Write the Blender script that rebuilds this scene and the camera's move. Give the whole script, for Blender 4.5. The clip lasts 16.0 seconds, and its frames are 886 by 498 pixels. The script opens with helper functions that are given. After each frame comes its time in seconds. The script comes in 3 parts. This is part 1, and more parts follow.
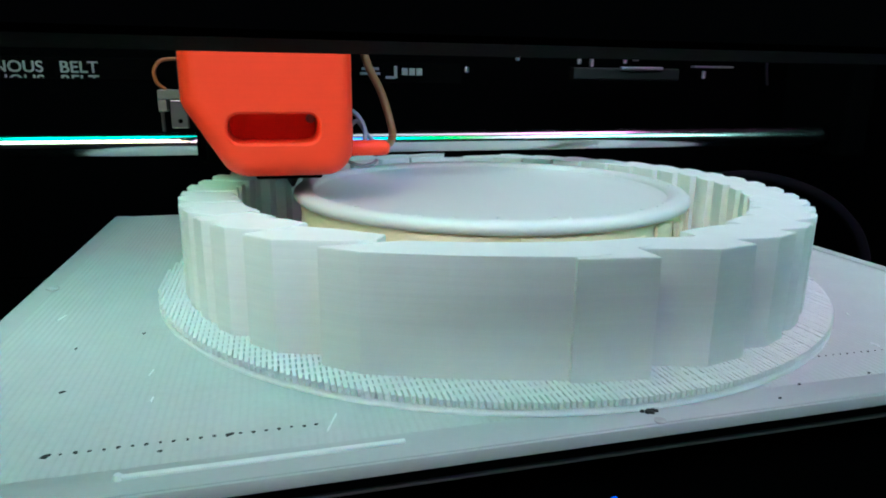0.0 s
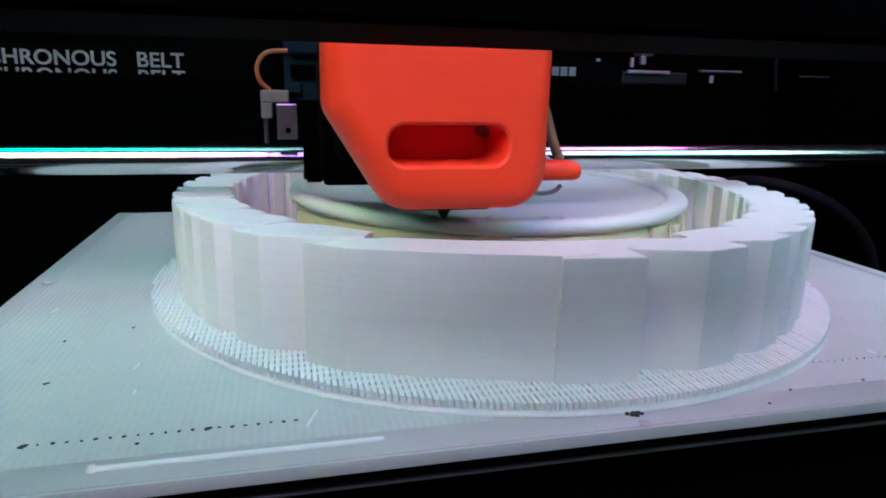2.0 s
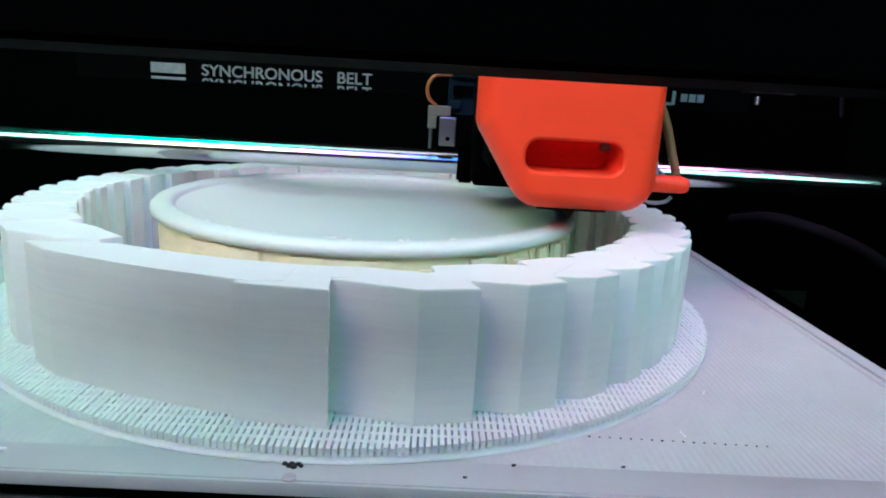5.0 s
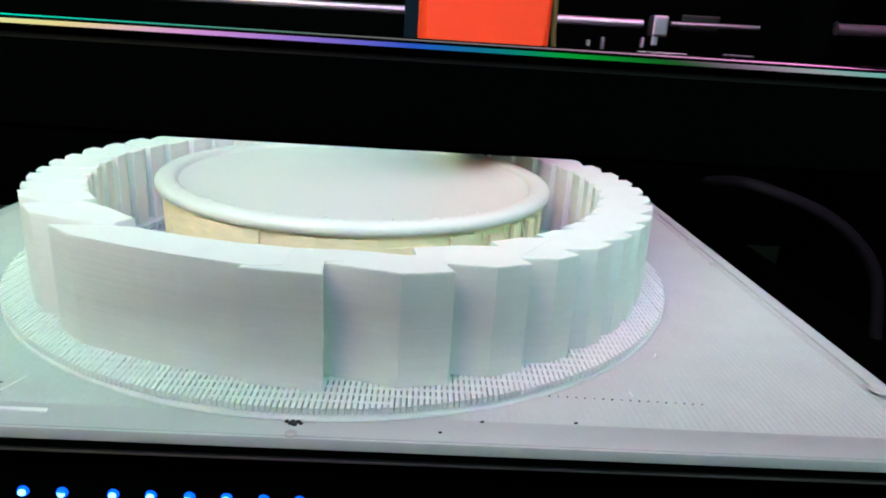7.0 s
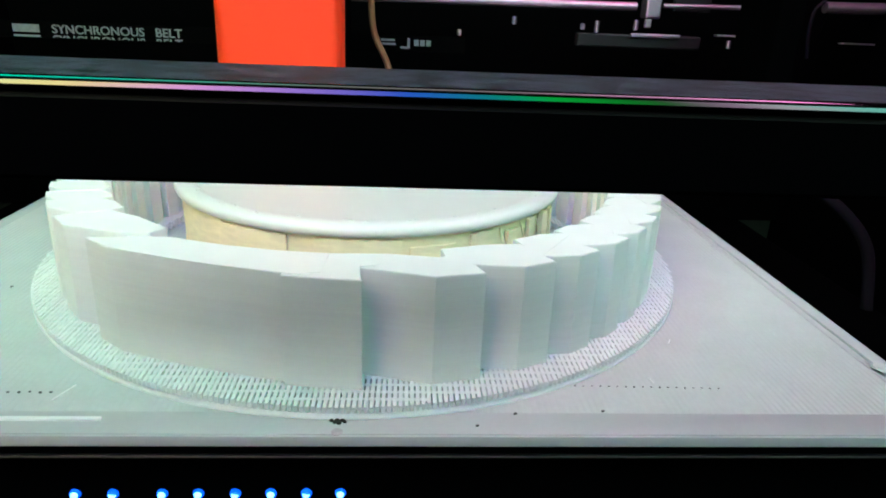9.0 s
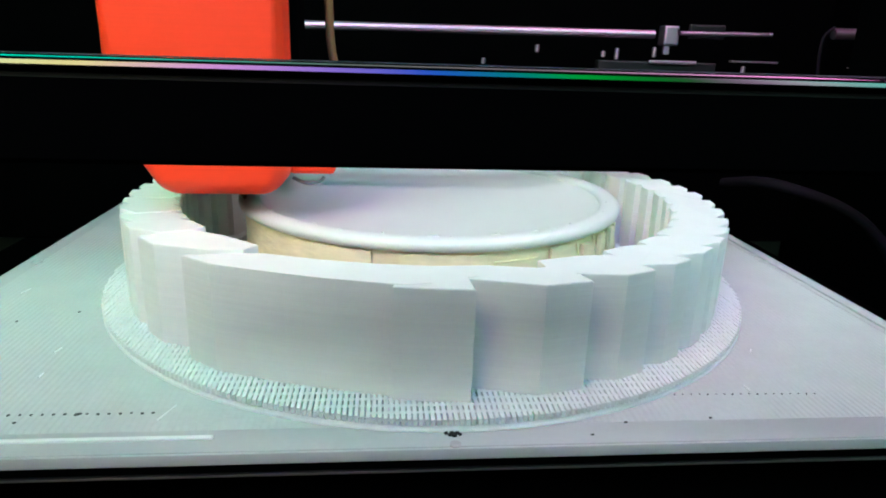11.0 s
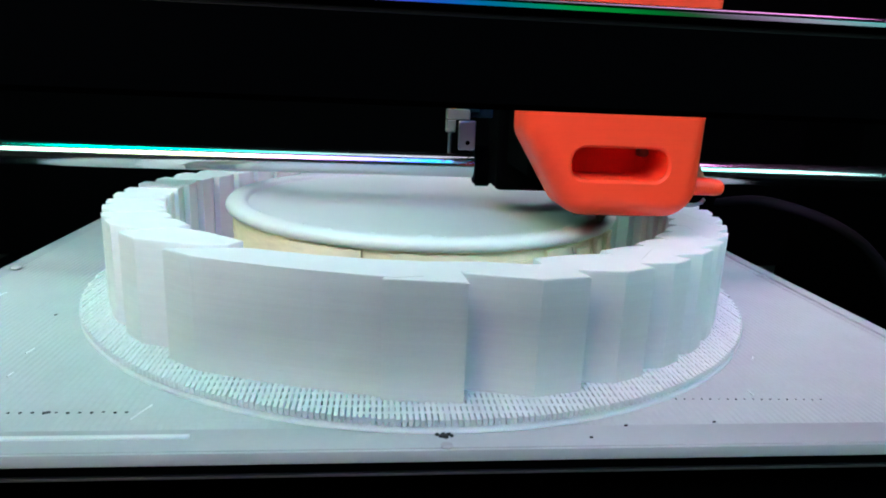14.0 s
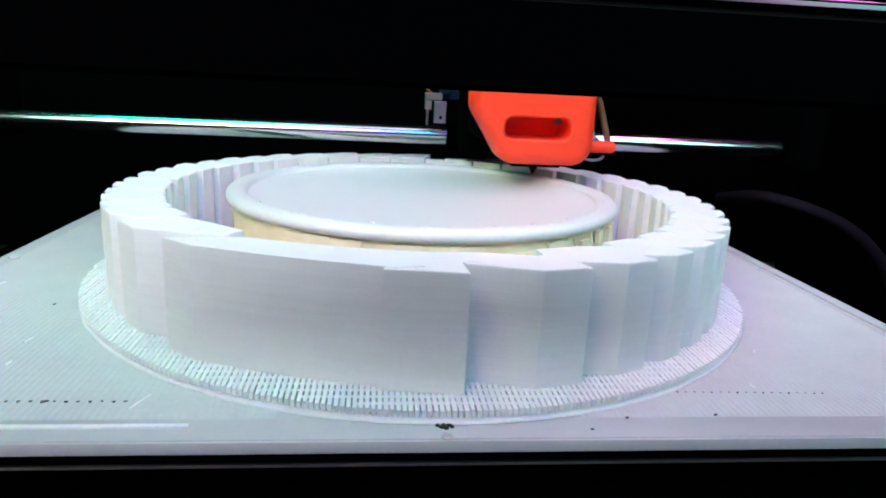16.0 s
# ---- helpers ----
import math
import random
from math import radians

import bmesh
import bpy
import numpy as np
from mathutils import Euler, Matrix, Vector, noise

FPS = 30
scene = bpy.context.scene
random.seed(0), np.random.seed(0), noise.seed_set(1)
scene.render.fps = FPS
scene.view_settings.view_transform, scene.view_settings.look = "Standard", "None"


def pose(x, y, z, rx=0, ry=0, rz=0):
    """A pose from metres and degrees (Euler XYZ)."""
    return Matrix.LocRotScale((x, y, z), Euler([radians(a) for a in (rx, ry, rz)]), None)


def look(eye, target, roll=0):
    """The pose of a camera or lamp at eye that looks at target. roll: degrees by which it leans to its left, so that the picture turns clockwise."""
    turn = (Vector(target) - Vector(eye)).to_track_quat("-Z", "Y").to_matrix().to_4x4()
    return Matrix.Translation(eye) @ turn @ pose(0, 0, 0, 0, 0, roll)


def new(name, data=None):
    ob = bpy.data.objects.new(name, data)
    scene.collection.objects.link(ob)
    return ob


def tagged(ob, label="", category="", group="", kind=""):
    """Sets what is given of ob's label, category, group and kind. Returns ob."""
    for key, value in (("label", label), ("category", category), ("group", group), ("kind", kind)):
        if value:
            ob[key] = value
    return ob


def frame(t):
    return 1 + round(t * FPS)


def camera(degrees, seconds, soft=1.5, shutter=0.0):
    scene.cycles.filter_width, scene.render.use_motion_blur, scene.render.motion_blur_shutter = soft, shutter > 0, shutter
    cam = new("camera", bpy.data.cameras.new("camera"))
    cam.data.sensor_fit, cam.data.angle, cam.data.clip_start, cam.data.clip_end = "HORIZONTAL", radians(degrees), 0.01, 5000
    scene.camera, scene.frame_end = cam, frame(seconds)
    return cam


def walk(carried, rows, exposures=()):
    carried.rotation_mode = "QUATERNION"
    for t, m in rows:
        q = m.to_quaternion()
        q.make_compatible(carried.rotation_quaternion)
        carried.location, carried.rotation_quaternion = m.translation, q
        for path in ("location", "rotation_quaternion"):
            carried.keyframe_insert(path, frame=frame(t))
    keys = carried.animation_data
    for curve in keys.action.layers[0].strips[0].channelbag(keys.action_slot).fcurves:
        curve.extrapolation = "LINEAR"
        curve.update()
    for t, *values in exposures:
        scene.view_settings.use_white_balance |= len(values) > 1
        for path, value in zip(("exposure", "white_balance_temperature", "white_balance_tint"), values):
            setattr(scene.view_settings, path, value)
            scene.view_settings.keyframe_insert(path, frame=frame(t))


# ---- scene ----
cam = camera(68.37, 16.0, soft=1.9)
PATH = [
    (0, (-0.06363, -0.18803, 0.05655), (-0.01415, -0.00070, 0.00699), 0.58),
    (0.5, (-0.06345, -0.18826, 0.05622), (-0.01334, -0.00107, 0.00675), 0.48),
    (1, (-0.06289, -0.18824, 0.05607), (-0.01275, -0.00089, 0.00723), 0.86),
    (1.5, (-0.06034, -0.18814, 0.05571), (-0.01183, -0.00023, 0.00735), 0.94),
    (2, (-0.05884, -0.18855, 0.05521), (-0.01267, -0.00008, 0.00677), 1.19),
    (2.5, (-0.05663, -0.18897, 0.05531), (-0.01184, -0.00012, 0.00704), 1.18),
    (3, (-0.04863, -0.18891, 0.05575), (-0.00715, 0.00111, 0.00913), 1.41),
    (3.5, (-0.03477, -0.18771, 0.05559), (0.00199, 0.00338, 0.00941), 2.11),
    (4, (-0.01545, -0.18685, 0.05500), (0.01308, 0.00601, 0.01038), 2.13),
    (4.5, (0.00009, -0.18548, 0.05522), (0.01409, 0.00885, 0.01002), 2.93),
    (5, (0.01868, -0.18604, 0.05741), (0.02282, 0.00841, 0.01080), 3.30),
    (7.5, (0.02039, -0.19997, 0.07077), (0.02886, -0.01163, 0.00401), 3.56),
    (8, (0.01888, -0.20012, 0.07194), (0.02836, -0.01263, 0.00295), 3.23),
    (8.5, (0.01491, -0.20081, 0.07388), (0.02599, -0.01373, 0.00403), 2.96),
    (9, (0.01119, -0.20168, 0.07531), (0.02323, -0.01462, 0.00558), 2.40),
    (9.5, (0.00227, -0.20207, 0.07560), (0.01630, -0.01551, 0.00491), 2.04),
    (10, (-0.00913, -0.20277, 0.07552), (0.00648, -0.01560, 0.00679), 1.93),
    (12.5, (-0.01517, -0.19917, 0.06085), (0.00506, -0.00652, 0.01109), 1.99),
    (13, (-0.01469, -0.19848, 0.06265), (0.00538, -0.00644, 0.01053), 2.42),
    (13.5, (-0.01374, -0.19926, 0.06273), (0.00700, -0.00717, 0.01106), 2.53),
    (14, (-0.01331, -0.19942, 0.06141), (0.00687, -0.00679, 0.01156), 2.46),
    (14.5, (-0.01324, -0.19934, 0.06033), (0.00946, -0.00680, 0.01124), 2.48),
    (15, (-0.01299, -0.19958, 0.06093), (0.01008, -0.00729, 0.01101), 2.65),
    (15.5, (-0.01271, -0.19924, 0.06132), (0.00964, -0.00692, 0.01117), 2.82),
    (16, (-0.01359, -0.19881, 0.06034), (0.00680, -0.00659, 0.00901), 2.83),
]
EXPOSURES = [(0, -0.50, 5750, -6), (1.0, -0.58, 5900, 5), (1.5, -0.55, 5850, 20), (3.5, -0.40, 5750, 21), (5, -0.27, 5950, 9),
             (7.5, -0.15, 6700, 4), (10, -0.15, 6750, 1), (12.5, -0.28, 5750, 9), (14.5, -0.20, 5900, 6), (16, -0.1, 6100, 20)]
walk(cam, [(t, look(eye, target, roll)) for t, eye, target, roll in PATH],
     exposures=EXPOSURES)

# ---- world and light ----
world = bpy.data.worlds.new("world")
scene.world = world
world.use_nodes = True
world.node_tree.nodes["Background"].inputs[0].default_value = (0.9, 0.95, 1.0, 1)
world.node_tree.nodes["Background"].inputs[1].default_value = 0.006
scene.view_settings.exposure = 0.0
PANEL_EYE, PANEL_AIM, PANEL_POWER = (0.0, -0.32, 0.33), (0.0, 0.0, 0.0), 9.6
TOP_POWER = 3.7


# ---- materials ----
def material(name, color, rough=0.5, metal=0.0, spec=0.5, grain=0.0, grain_scale=300.0, bump=0.0, bump_scale=800.0,
             stretch=(1, 1, 1), coat=0.0, random_tint=0.0, sss=0.0, contrast=0.4):
    m = bpy.data.materials.new(name)
    m.use_nodes = True
    nt = m.node_tree
    b = nt.nodes["Principled BSDF"]
    b.inputs["Base Color"].default_value = (*color, 1)
    b.inputs["Roughness"].default_value = rough
    b.inputs["Metallic"].default_value = metal
    b.inputs["Specular IOR Level"].default_value = spec
    b.inputs["Coat Weight"].default_value = coat
    if sss:
        b.inputs["Subsurface Weight"].default_value = sss
        b.inputs["Subsurface Radius"].default_value = (0.004, 0.004, 0.003)
        b.inputs["Subsurface Scale"].default_value = 1.0
    tc = nt.nodes.new("ShaderNodeTexCoord")
    mp = nt.nodes.new("ShaderNodeMapping")
    mp.inputs["Scale"].default_value = stretch
    nt.links.new(tc.outputs["Object"], mp.inputs[0])
    if grain:
        n1 = nt.nodes.new("ShaderNodeTexNoise")
        n1.inputs["Scale"].default_value = grain_scale
        n1.inputs["Detail"].default_value = 6
        nt.links.new(mp.outputs[0], n1.inputs["Vector"])
        n2 = nt.nodes.new("ShaderNodeTexNoise")
        n2.inputs["Scale"].default_value = grain_scale * 0.12
        n2.inputs["Detail"].default_value = 3
        nt.links.new(tc.outputs["Object"], n2.inputs["Vector"])
        add = nt.nodes.new("ShaderNodeMath")
        add.operation = "ADD"
        nt.links.new(n1.outputs[0], add.inputs[0])
        nt.links.new(n2.outputs[0], add.inputs[1])
        if random_tint:
            oi = nt.nodes.new("ShaderNodeObjectInfo")
            sc = nt.nodes.new("ShaderNodeMath")
            sc.operation = "MULTIPLY_ADD"
            sc.inputs[1].default_value = random_tint
            nt.links.new(oi.outputs["Random"], sc.inputs[0])
            nt.links.new(add.outputs[0], sc.inputs[2])
            add = sc
        ramp = nt.nodes.new("ShaderNodeMapRange")
        ramp.inputs["From Min"].default_value = 1 - contrast
        ramp.inputs["From Max"].default_value = 1 + contrast
        ramp.inputs["To Min"].default_value = 1 - grain
        ramp.inputs["To Max"].default_value = 1 + grain * 0.4
        nt.links.new(add.outputs[0], ramp.inputs[0])
        mul = nt.nodes.new("ShaderNodeVectorMath")
        mul.operation = "SCALE"
        mul.inputs[0].default_value = color
        nt.links.new(ramp.outputs[0], mul.inputs["Scale"])
        nt.links.new(mul.outputs[0], b.inputs["Base Color"])
        sway = min(0.12, grain)
        rr = nt.nodes.new("ShaderNodeMapRange")
        rr.inputs["To Min"].default_value = max(rough - sway, 0.03)
        rr.inputs["To Max"].default_value = min(rough + sway, 1)
        nt.links.new(n1.outputs[0], rr.inputs[0])
        nt.links.new(rr.outputs[0], b.inputs["Roughness"])
    if bump:
        n3 = nt.nodes.new("ShaderNodeTexNoise")
        n3.inputs["Scale"].default_value = bump_scale
        n3.inputs["Detail"].default_value = 4
        nt.links.new(mp.outputs[0], n3.inputs["Vector"])
        bp = nt.nodes.new("ShaderNodeBump")
        bp.inputs["Strength"].default_value = bump
        bp.inputs["Distance"].default_value = 0.0004
        nt.links.new(n3.outputs[0], bp.inputs["Height"])
        nt.links.new(bp.outputs[0], b.inputs["Normal"])
    return m


def glow(name, color, strength):
    m = bpy.data.materials.new(name)
    m.use_nodes = True
    b = m.node_tree.nodes["Principled BSDF"]
    b.inputs["Base Color"].default_value = (*color, 1)
    b.inputs["Emission Color"].default_value = (*color, 1)
    b.inputs["Emission Strength"].default_value = strength
    return m


# printed plastic: fine horizontal layer lines
LAYER = (0.02, 0.02, 1)
WHITE = material("white_print", (0.80, 0.79, 0.77), 0.42, grain=0.06, grain_scale=900, bump=0.24, bump_scale=1000, stretch=LAYER, random_tint=0.05)
WHITE_TOP = material("white_print_smooth", (0.66, 0.65, 0.63), 0.33, grain=0.025, grain_scale=90)
RAFT = material("white_raft", (0.86, 0.86, 0.85), 0.5, grain=0.06, grain_scale=700)
SUPPORT = material("cream_support", (0.82, 0.70, 0.48), 0.6, grain=0.16, contrast=0.3, grain_scale=380, bump=0.8, bump_scale=380, stretch=(0.5, 0.5, 1.6))
BED = material("white_board", (0.56, 0.565, 0.56), 0.36, grain=0.09, grain_scale=700, bump=0.06, bump_scale=900)
LIP = material("white_lip", (0.50, 0.49, 0.50), 0.36, grain=0.05, grain_scale=900)
SCAR = material("dark_scorch", (0.012, 0.010, 0.010), 0.6, grain=0.3, grain_scale=1500)
SPOT_MIRROR = material("brown_spot_mirror", (0.46, 0.40, 0.42), 0.5, grain=0.3, grain_scale=900)
ORANGE = material("orange_print", (0.95, 0.052, 0.015), 0.45, spec=0.3, grain=0.05, grain_scale=1600, bump=0.10, bump_scale=1900, stretch=LAYER)
BLACK = material("black_plastic", (0.0008, 0.0008, 0.0009), 0.9, grain=0.3, grain_scale=400, spec=0.01)
BLACK_SATIN = material("black_powder_coat", (0.0005, 0.0005, 0.0006), 0.8, grain=0.2, grain_scale=900, spec=0.006)
BLACK_GLOSS = material("dark_anodised_edge", (0.062, 0.062, 0.064), 0.10, metal=1.0)
SPARKLE = material("speckled_black_coat", (0.030, 0.034, 0.045), 0.5, grain=0.95, grain_scale=2200, bump=1.0, bump_scale=2600, spec=0.15, contrast=0.16)
STEEL = material("polished_steel", (0.58, 0.59, 0.60), 0.17, metal=1.0, grain=0.06, grain_scale=600, stretch=(0.03, 1, 1))
METAL = material("bright_metal", (0.36, 0.33, 0.34), 0.32, metal=1.0, grain=0.03, grain_scale=900)
BRASS = material("dark_brass", (0.05, 0.035, 0.02), 0.4, metal=0.7, grain=0.3, grain_scale=900)
NYLON = material("white_connector", (0.13, 0.12, 0.10), 0.45, grain=0.12, grain_scale=800)
TEAL = material("teal_circuit_board", (0.003, 0.012, 0.020), 0.55, spec=0.08, grain=0.4, grain_scale=900)
WIRE = material("orange_wire", (0.30, 0.09, 0.02), 0.5, grain=0.12, grain_scale=900)
TAN = material("tan_tube", (0.22, 0.10, 0.035), 0.45, grain=0.15, grain_scale=900)
CLEAR_WIRE = material("grey_wire", (0.25, 0.27, 0.3), 0.4, grain=0.1, grain_scale=900)
RUBBER = material("black_rubber", (0.001, 0.001, 0.001), 0.9, spec=0.01, grain=0.2, grain_scale=1500)
PRINT = material("belt_print", (0.17, 0.185, 0.18), 0.7, grain=0.5, grain_scale=900)
# rear steel: the pink light falling on it is mixed into its colour
REAR = material("satin_pink_lit_steel", (0.62, 0.42, 0.54), 0.42, metal=1.0, grain=0.05, grain_scale=600)
CABLE = material("purple_black_cable", (0.008, 0.005, 0.009), 0.75, spec=0.1, grain=0.2, grain_scale=700)
ROOM = material("grey_wall_paint", (0.05, 0.05, 0.052), 0.8, grain=0.06, grain_scale=12)
DESK = material("dark_desk", (0.05, 0.04, 0.035), 0.5, grain=0.3, grain_scale=40, stretch=(0.1, 1, 1))
BLUE_LED = glow("blue_white_led", (0.16, 0.48, 1.0), 5.0)
BLUE_RIM = glow("deep_blue_led_rim", (0.0, 0.10, 1.0), 1.6)
# grey plastic; its purple cast is pink light put into the colour
GREY_PLASTIC = material("pink_lit_grey_plastic", (0.005, 0.0025, 0.004), 0.45, grain=0.3, grain_scale=500)


# ---- mesh tools ----
def finish(bm, mat, name="mesh", smooth=None):
    bmesh.ops.recalc_face_normals(bm, faces=bm.faces)
    me = bpy.data.meshes.new(name)
    bm.to_mesh(me)
    bm.free()
    me.materials.append(mat)
    if smooth is not None:
        me.polygons.foreach_set("use_smooth", [True] * len(me.polygons))
        me.set_sharp_from_angle(angle=radians(smooth))
    return me


def part(name, bm, mat, parent=None, label="", smooth=None, m=None, kind=""):
    ob = new(name, finish(bm, mat, name, smooth) if isinstance(bm, bmesh.types.BMesh) else bm)
    if parent is not None:
        ob.parent = parent
    if m is not None:
        ob.matrix_basis = m
    return tagged(ob, label, kind=kind)


def thing(name, label, category, group="", kind="", m=None):
    ob = new(name)
    if m is not None:
        ob.matrix_basis = m
    return tagged(ob, label, category, group, kind)


def box(x0, x1, y0, y1, z0, z1, bevel=0.0, seg=2, bm=None):
    own = bmesh.new()
    bmesh.ops.create_cube(own, size=1.0)
    for v in own.verts:
        v.co = Vector(((x0 + x1) / 2 + v.co.x * (x1 - x0), (y0 + y1) / 2 + v.co.y * (y1 - y0), (z0 + z1) / 2 + v.co.z * (z1 - z0)))
    if bevel:
        bmesh.ops.bevel(own, geom=list(own.edges), offset=bevel, segments=seg, affect="EDGES", profile=0.5)
    return own


def cyl(p, q, r, seg=24, r2=None, bevel=0.0):
    p, q = Vector(p), Vector(q)
    bm = bmesh.new()
    bmesh.ops.create_cone(bm, cap_ends=True, segments=seg, radius1=r, radius2=r if r2 is None else r2, depth=(q - p).length)
    if bevel:
        rim = [e for e in bm.edges if abs(e.verts[0].co.z - e.verts[1].co.z) < 1e-9]
        bmesh.ops.bevel(bm, geom=rim, offset=bevel, segments=2, affect="EDGES")
    rot = (q - p).to_track_quat("Z", "Y").to_matrix().to_4x4()
    bmesh.ops.transform(bm, matrix=Matrix.Translation((p + q) / 2) @ rot, verts=bm.verts)
    return bm


def prism(points, z0, z1):
    """A solid over a plan outline."""
    bm = bmesh.new()
    low = [bm.verts.new((x, y, z0)) for x, y in points]
    top = [bm.verts.new((x, y, z1)) for x, y in points]
    bm.faces.new(low[::-1])
    bm.faces.new(top)
    n = len(points)
    for i in range(n):
        bm.faces.new((low[i], low[(i + 1) % n], top[(i + 1) % n], top[i]))
    return bm


def revolve(profile, seg=160, a0=0.0, a1=360.0, closed=False):
    """Turns a profile of (r, z) round the z axis."""
    bm = bmesh.new()
    full = abs(a1 - a0) >= 360
    count = seg if full else seg + 1
    rings = []
    for i in range(count):
        a = radians(a0 + (a1 - a0) * i / seg)
        rings.append([bm.verts.new((r * math.cos(a), r * math.sin(a), z)) for r, z in profile])
    for i in range(seg):
        p, q = rings[i], rings[(i + 1) % count]
        for k in range(len(profile) - (0 if closed else 1)):
            l = (k + 1) % len(profile)
            bm.faces.new((p[k], q[k], q[l], p[l]))
    return bm


def tube(points, r, seg=10, steps=8):
    """A round wire through the points."""
    pts = [Vector(p) for p in points]
    path = []
    for i in range(len(pts) - 1):
        p0, p1, p2, p3 = pts[max(i - 1, 0)], pts[i], pts[i + 1], pts[min(i + 2, len(pts) - 1)]
        for k in range(steps):
            u = k / steps
            path.append(0.5 * ((2 * p1) + (p2 - p0) * u + (2 * p0 - 5 * p1 + 4 * p2 - p3) * u * u + (3 * p1 - p0 - 3 * p2 + p3) * u ** 3))
    path.append(pts[-1])
    bm = bmesh.new()
    rings = []
    for i, p in enumerate(path):
        d = (path[min(i + 1, len(path) - 1)] - path[max(i - 1, 0)]).normalized()
        s = d.cross(Vector((0.3, 0.9, 0.2))).normalized()
        u = s.cross(d)
        rings.append([bm.verts.new(p + (s * math.cos(2 * math.pi * k / seg) + u * math.sin(2 * math.pi * k / seg)) * r) for k in range(seg)])
    for a, b in zip(rings, rings[1:]):
        for k in range(seg):
            bm.faces.new((a[k], a[(k + 1) % seg], b[(k + 1) % seg], b[k]))
    bm.faces.new(rings[0][::-1])
    bm.faces.new(rings[-1])
    return bm


def merge(target, *others):
    for o in others:
        me = bpy.data.meshes.new("tmp")
        o.to_mesh(me)
        o.free()
        target.from_mesh(me)
        bpy.data.meshes.remove(me)
    return target


def polar(r, a):
    return (r * math.cos(radians(a)), r * math.sin(radians(a)))


# ---- the room and the printer's frame ----
def room():
    part("floor", box(-2, 2, -2.5, 1.5, -0.95, -0.85), ROOM, kind="structure", label="plain grey floor of the dim room")
    part("ceiling", box(-2, 2, -2.5, 1.5, 1.6, 1.7), ROOM, kind="structure", label="plain grey ceiling of the dim room")
    for name, b in (("wall_north", (-2, 2, 1.5, 1.6, -0.85, 1.6)), ("wall_south", (-2, 2, -2.6, -2.5, -0.85, 1.6)),
                    ("wall_east", (2, 2.1, -2.5, 1.5, -0.85, 1.6)), ("wall_west", (-2.1, -2, -2.5, 1.5, -0.85, 1.6))):
        part(name, box(*b), ROOM, kind="structure", label="plain grey wall of the dim room")
    desk = thing("desk", "dark wooden desk under the printer", "desk")
    part("desktop", box(-0.7, 0.7, -0.45, 0.5, -0.155, -0.125, 0.003), DESK, desk)
    for x in (-0.65, 0.65):
        for y in (-0.4, 0.45):
            part("leg", box(x - 0.025, x + 0.025, y - 0.025, y + 0.025, -0.85, -0.155, 0.002), DESK, desk)


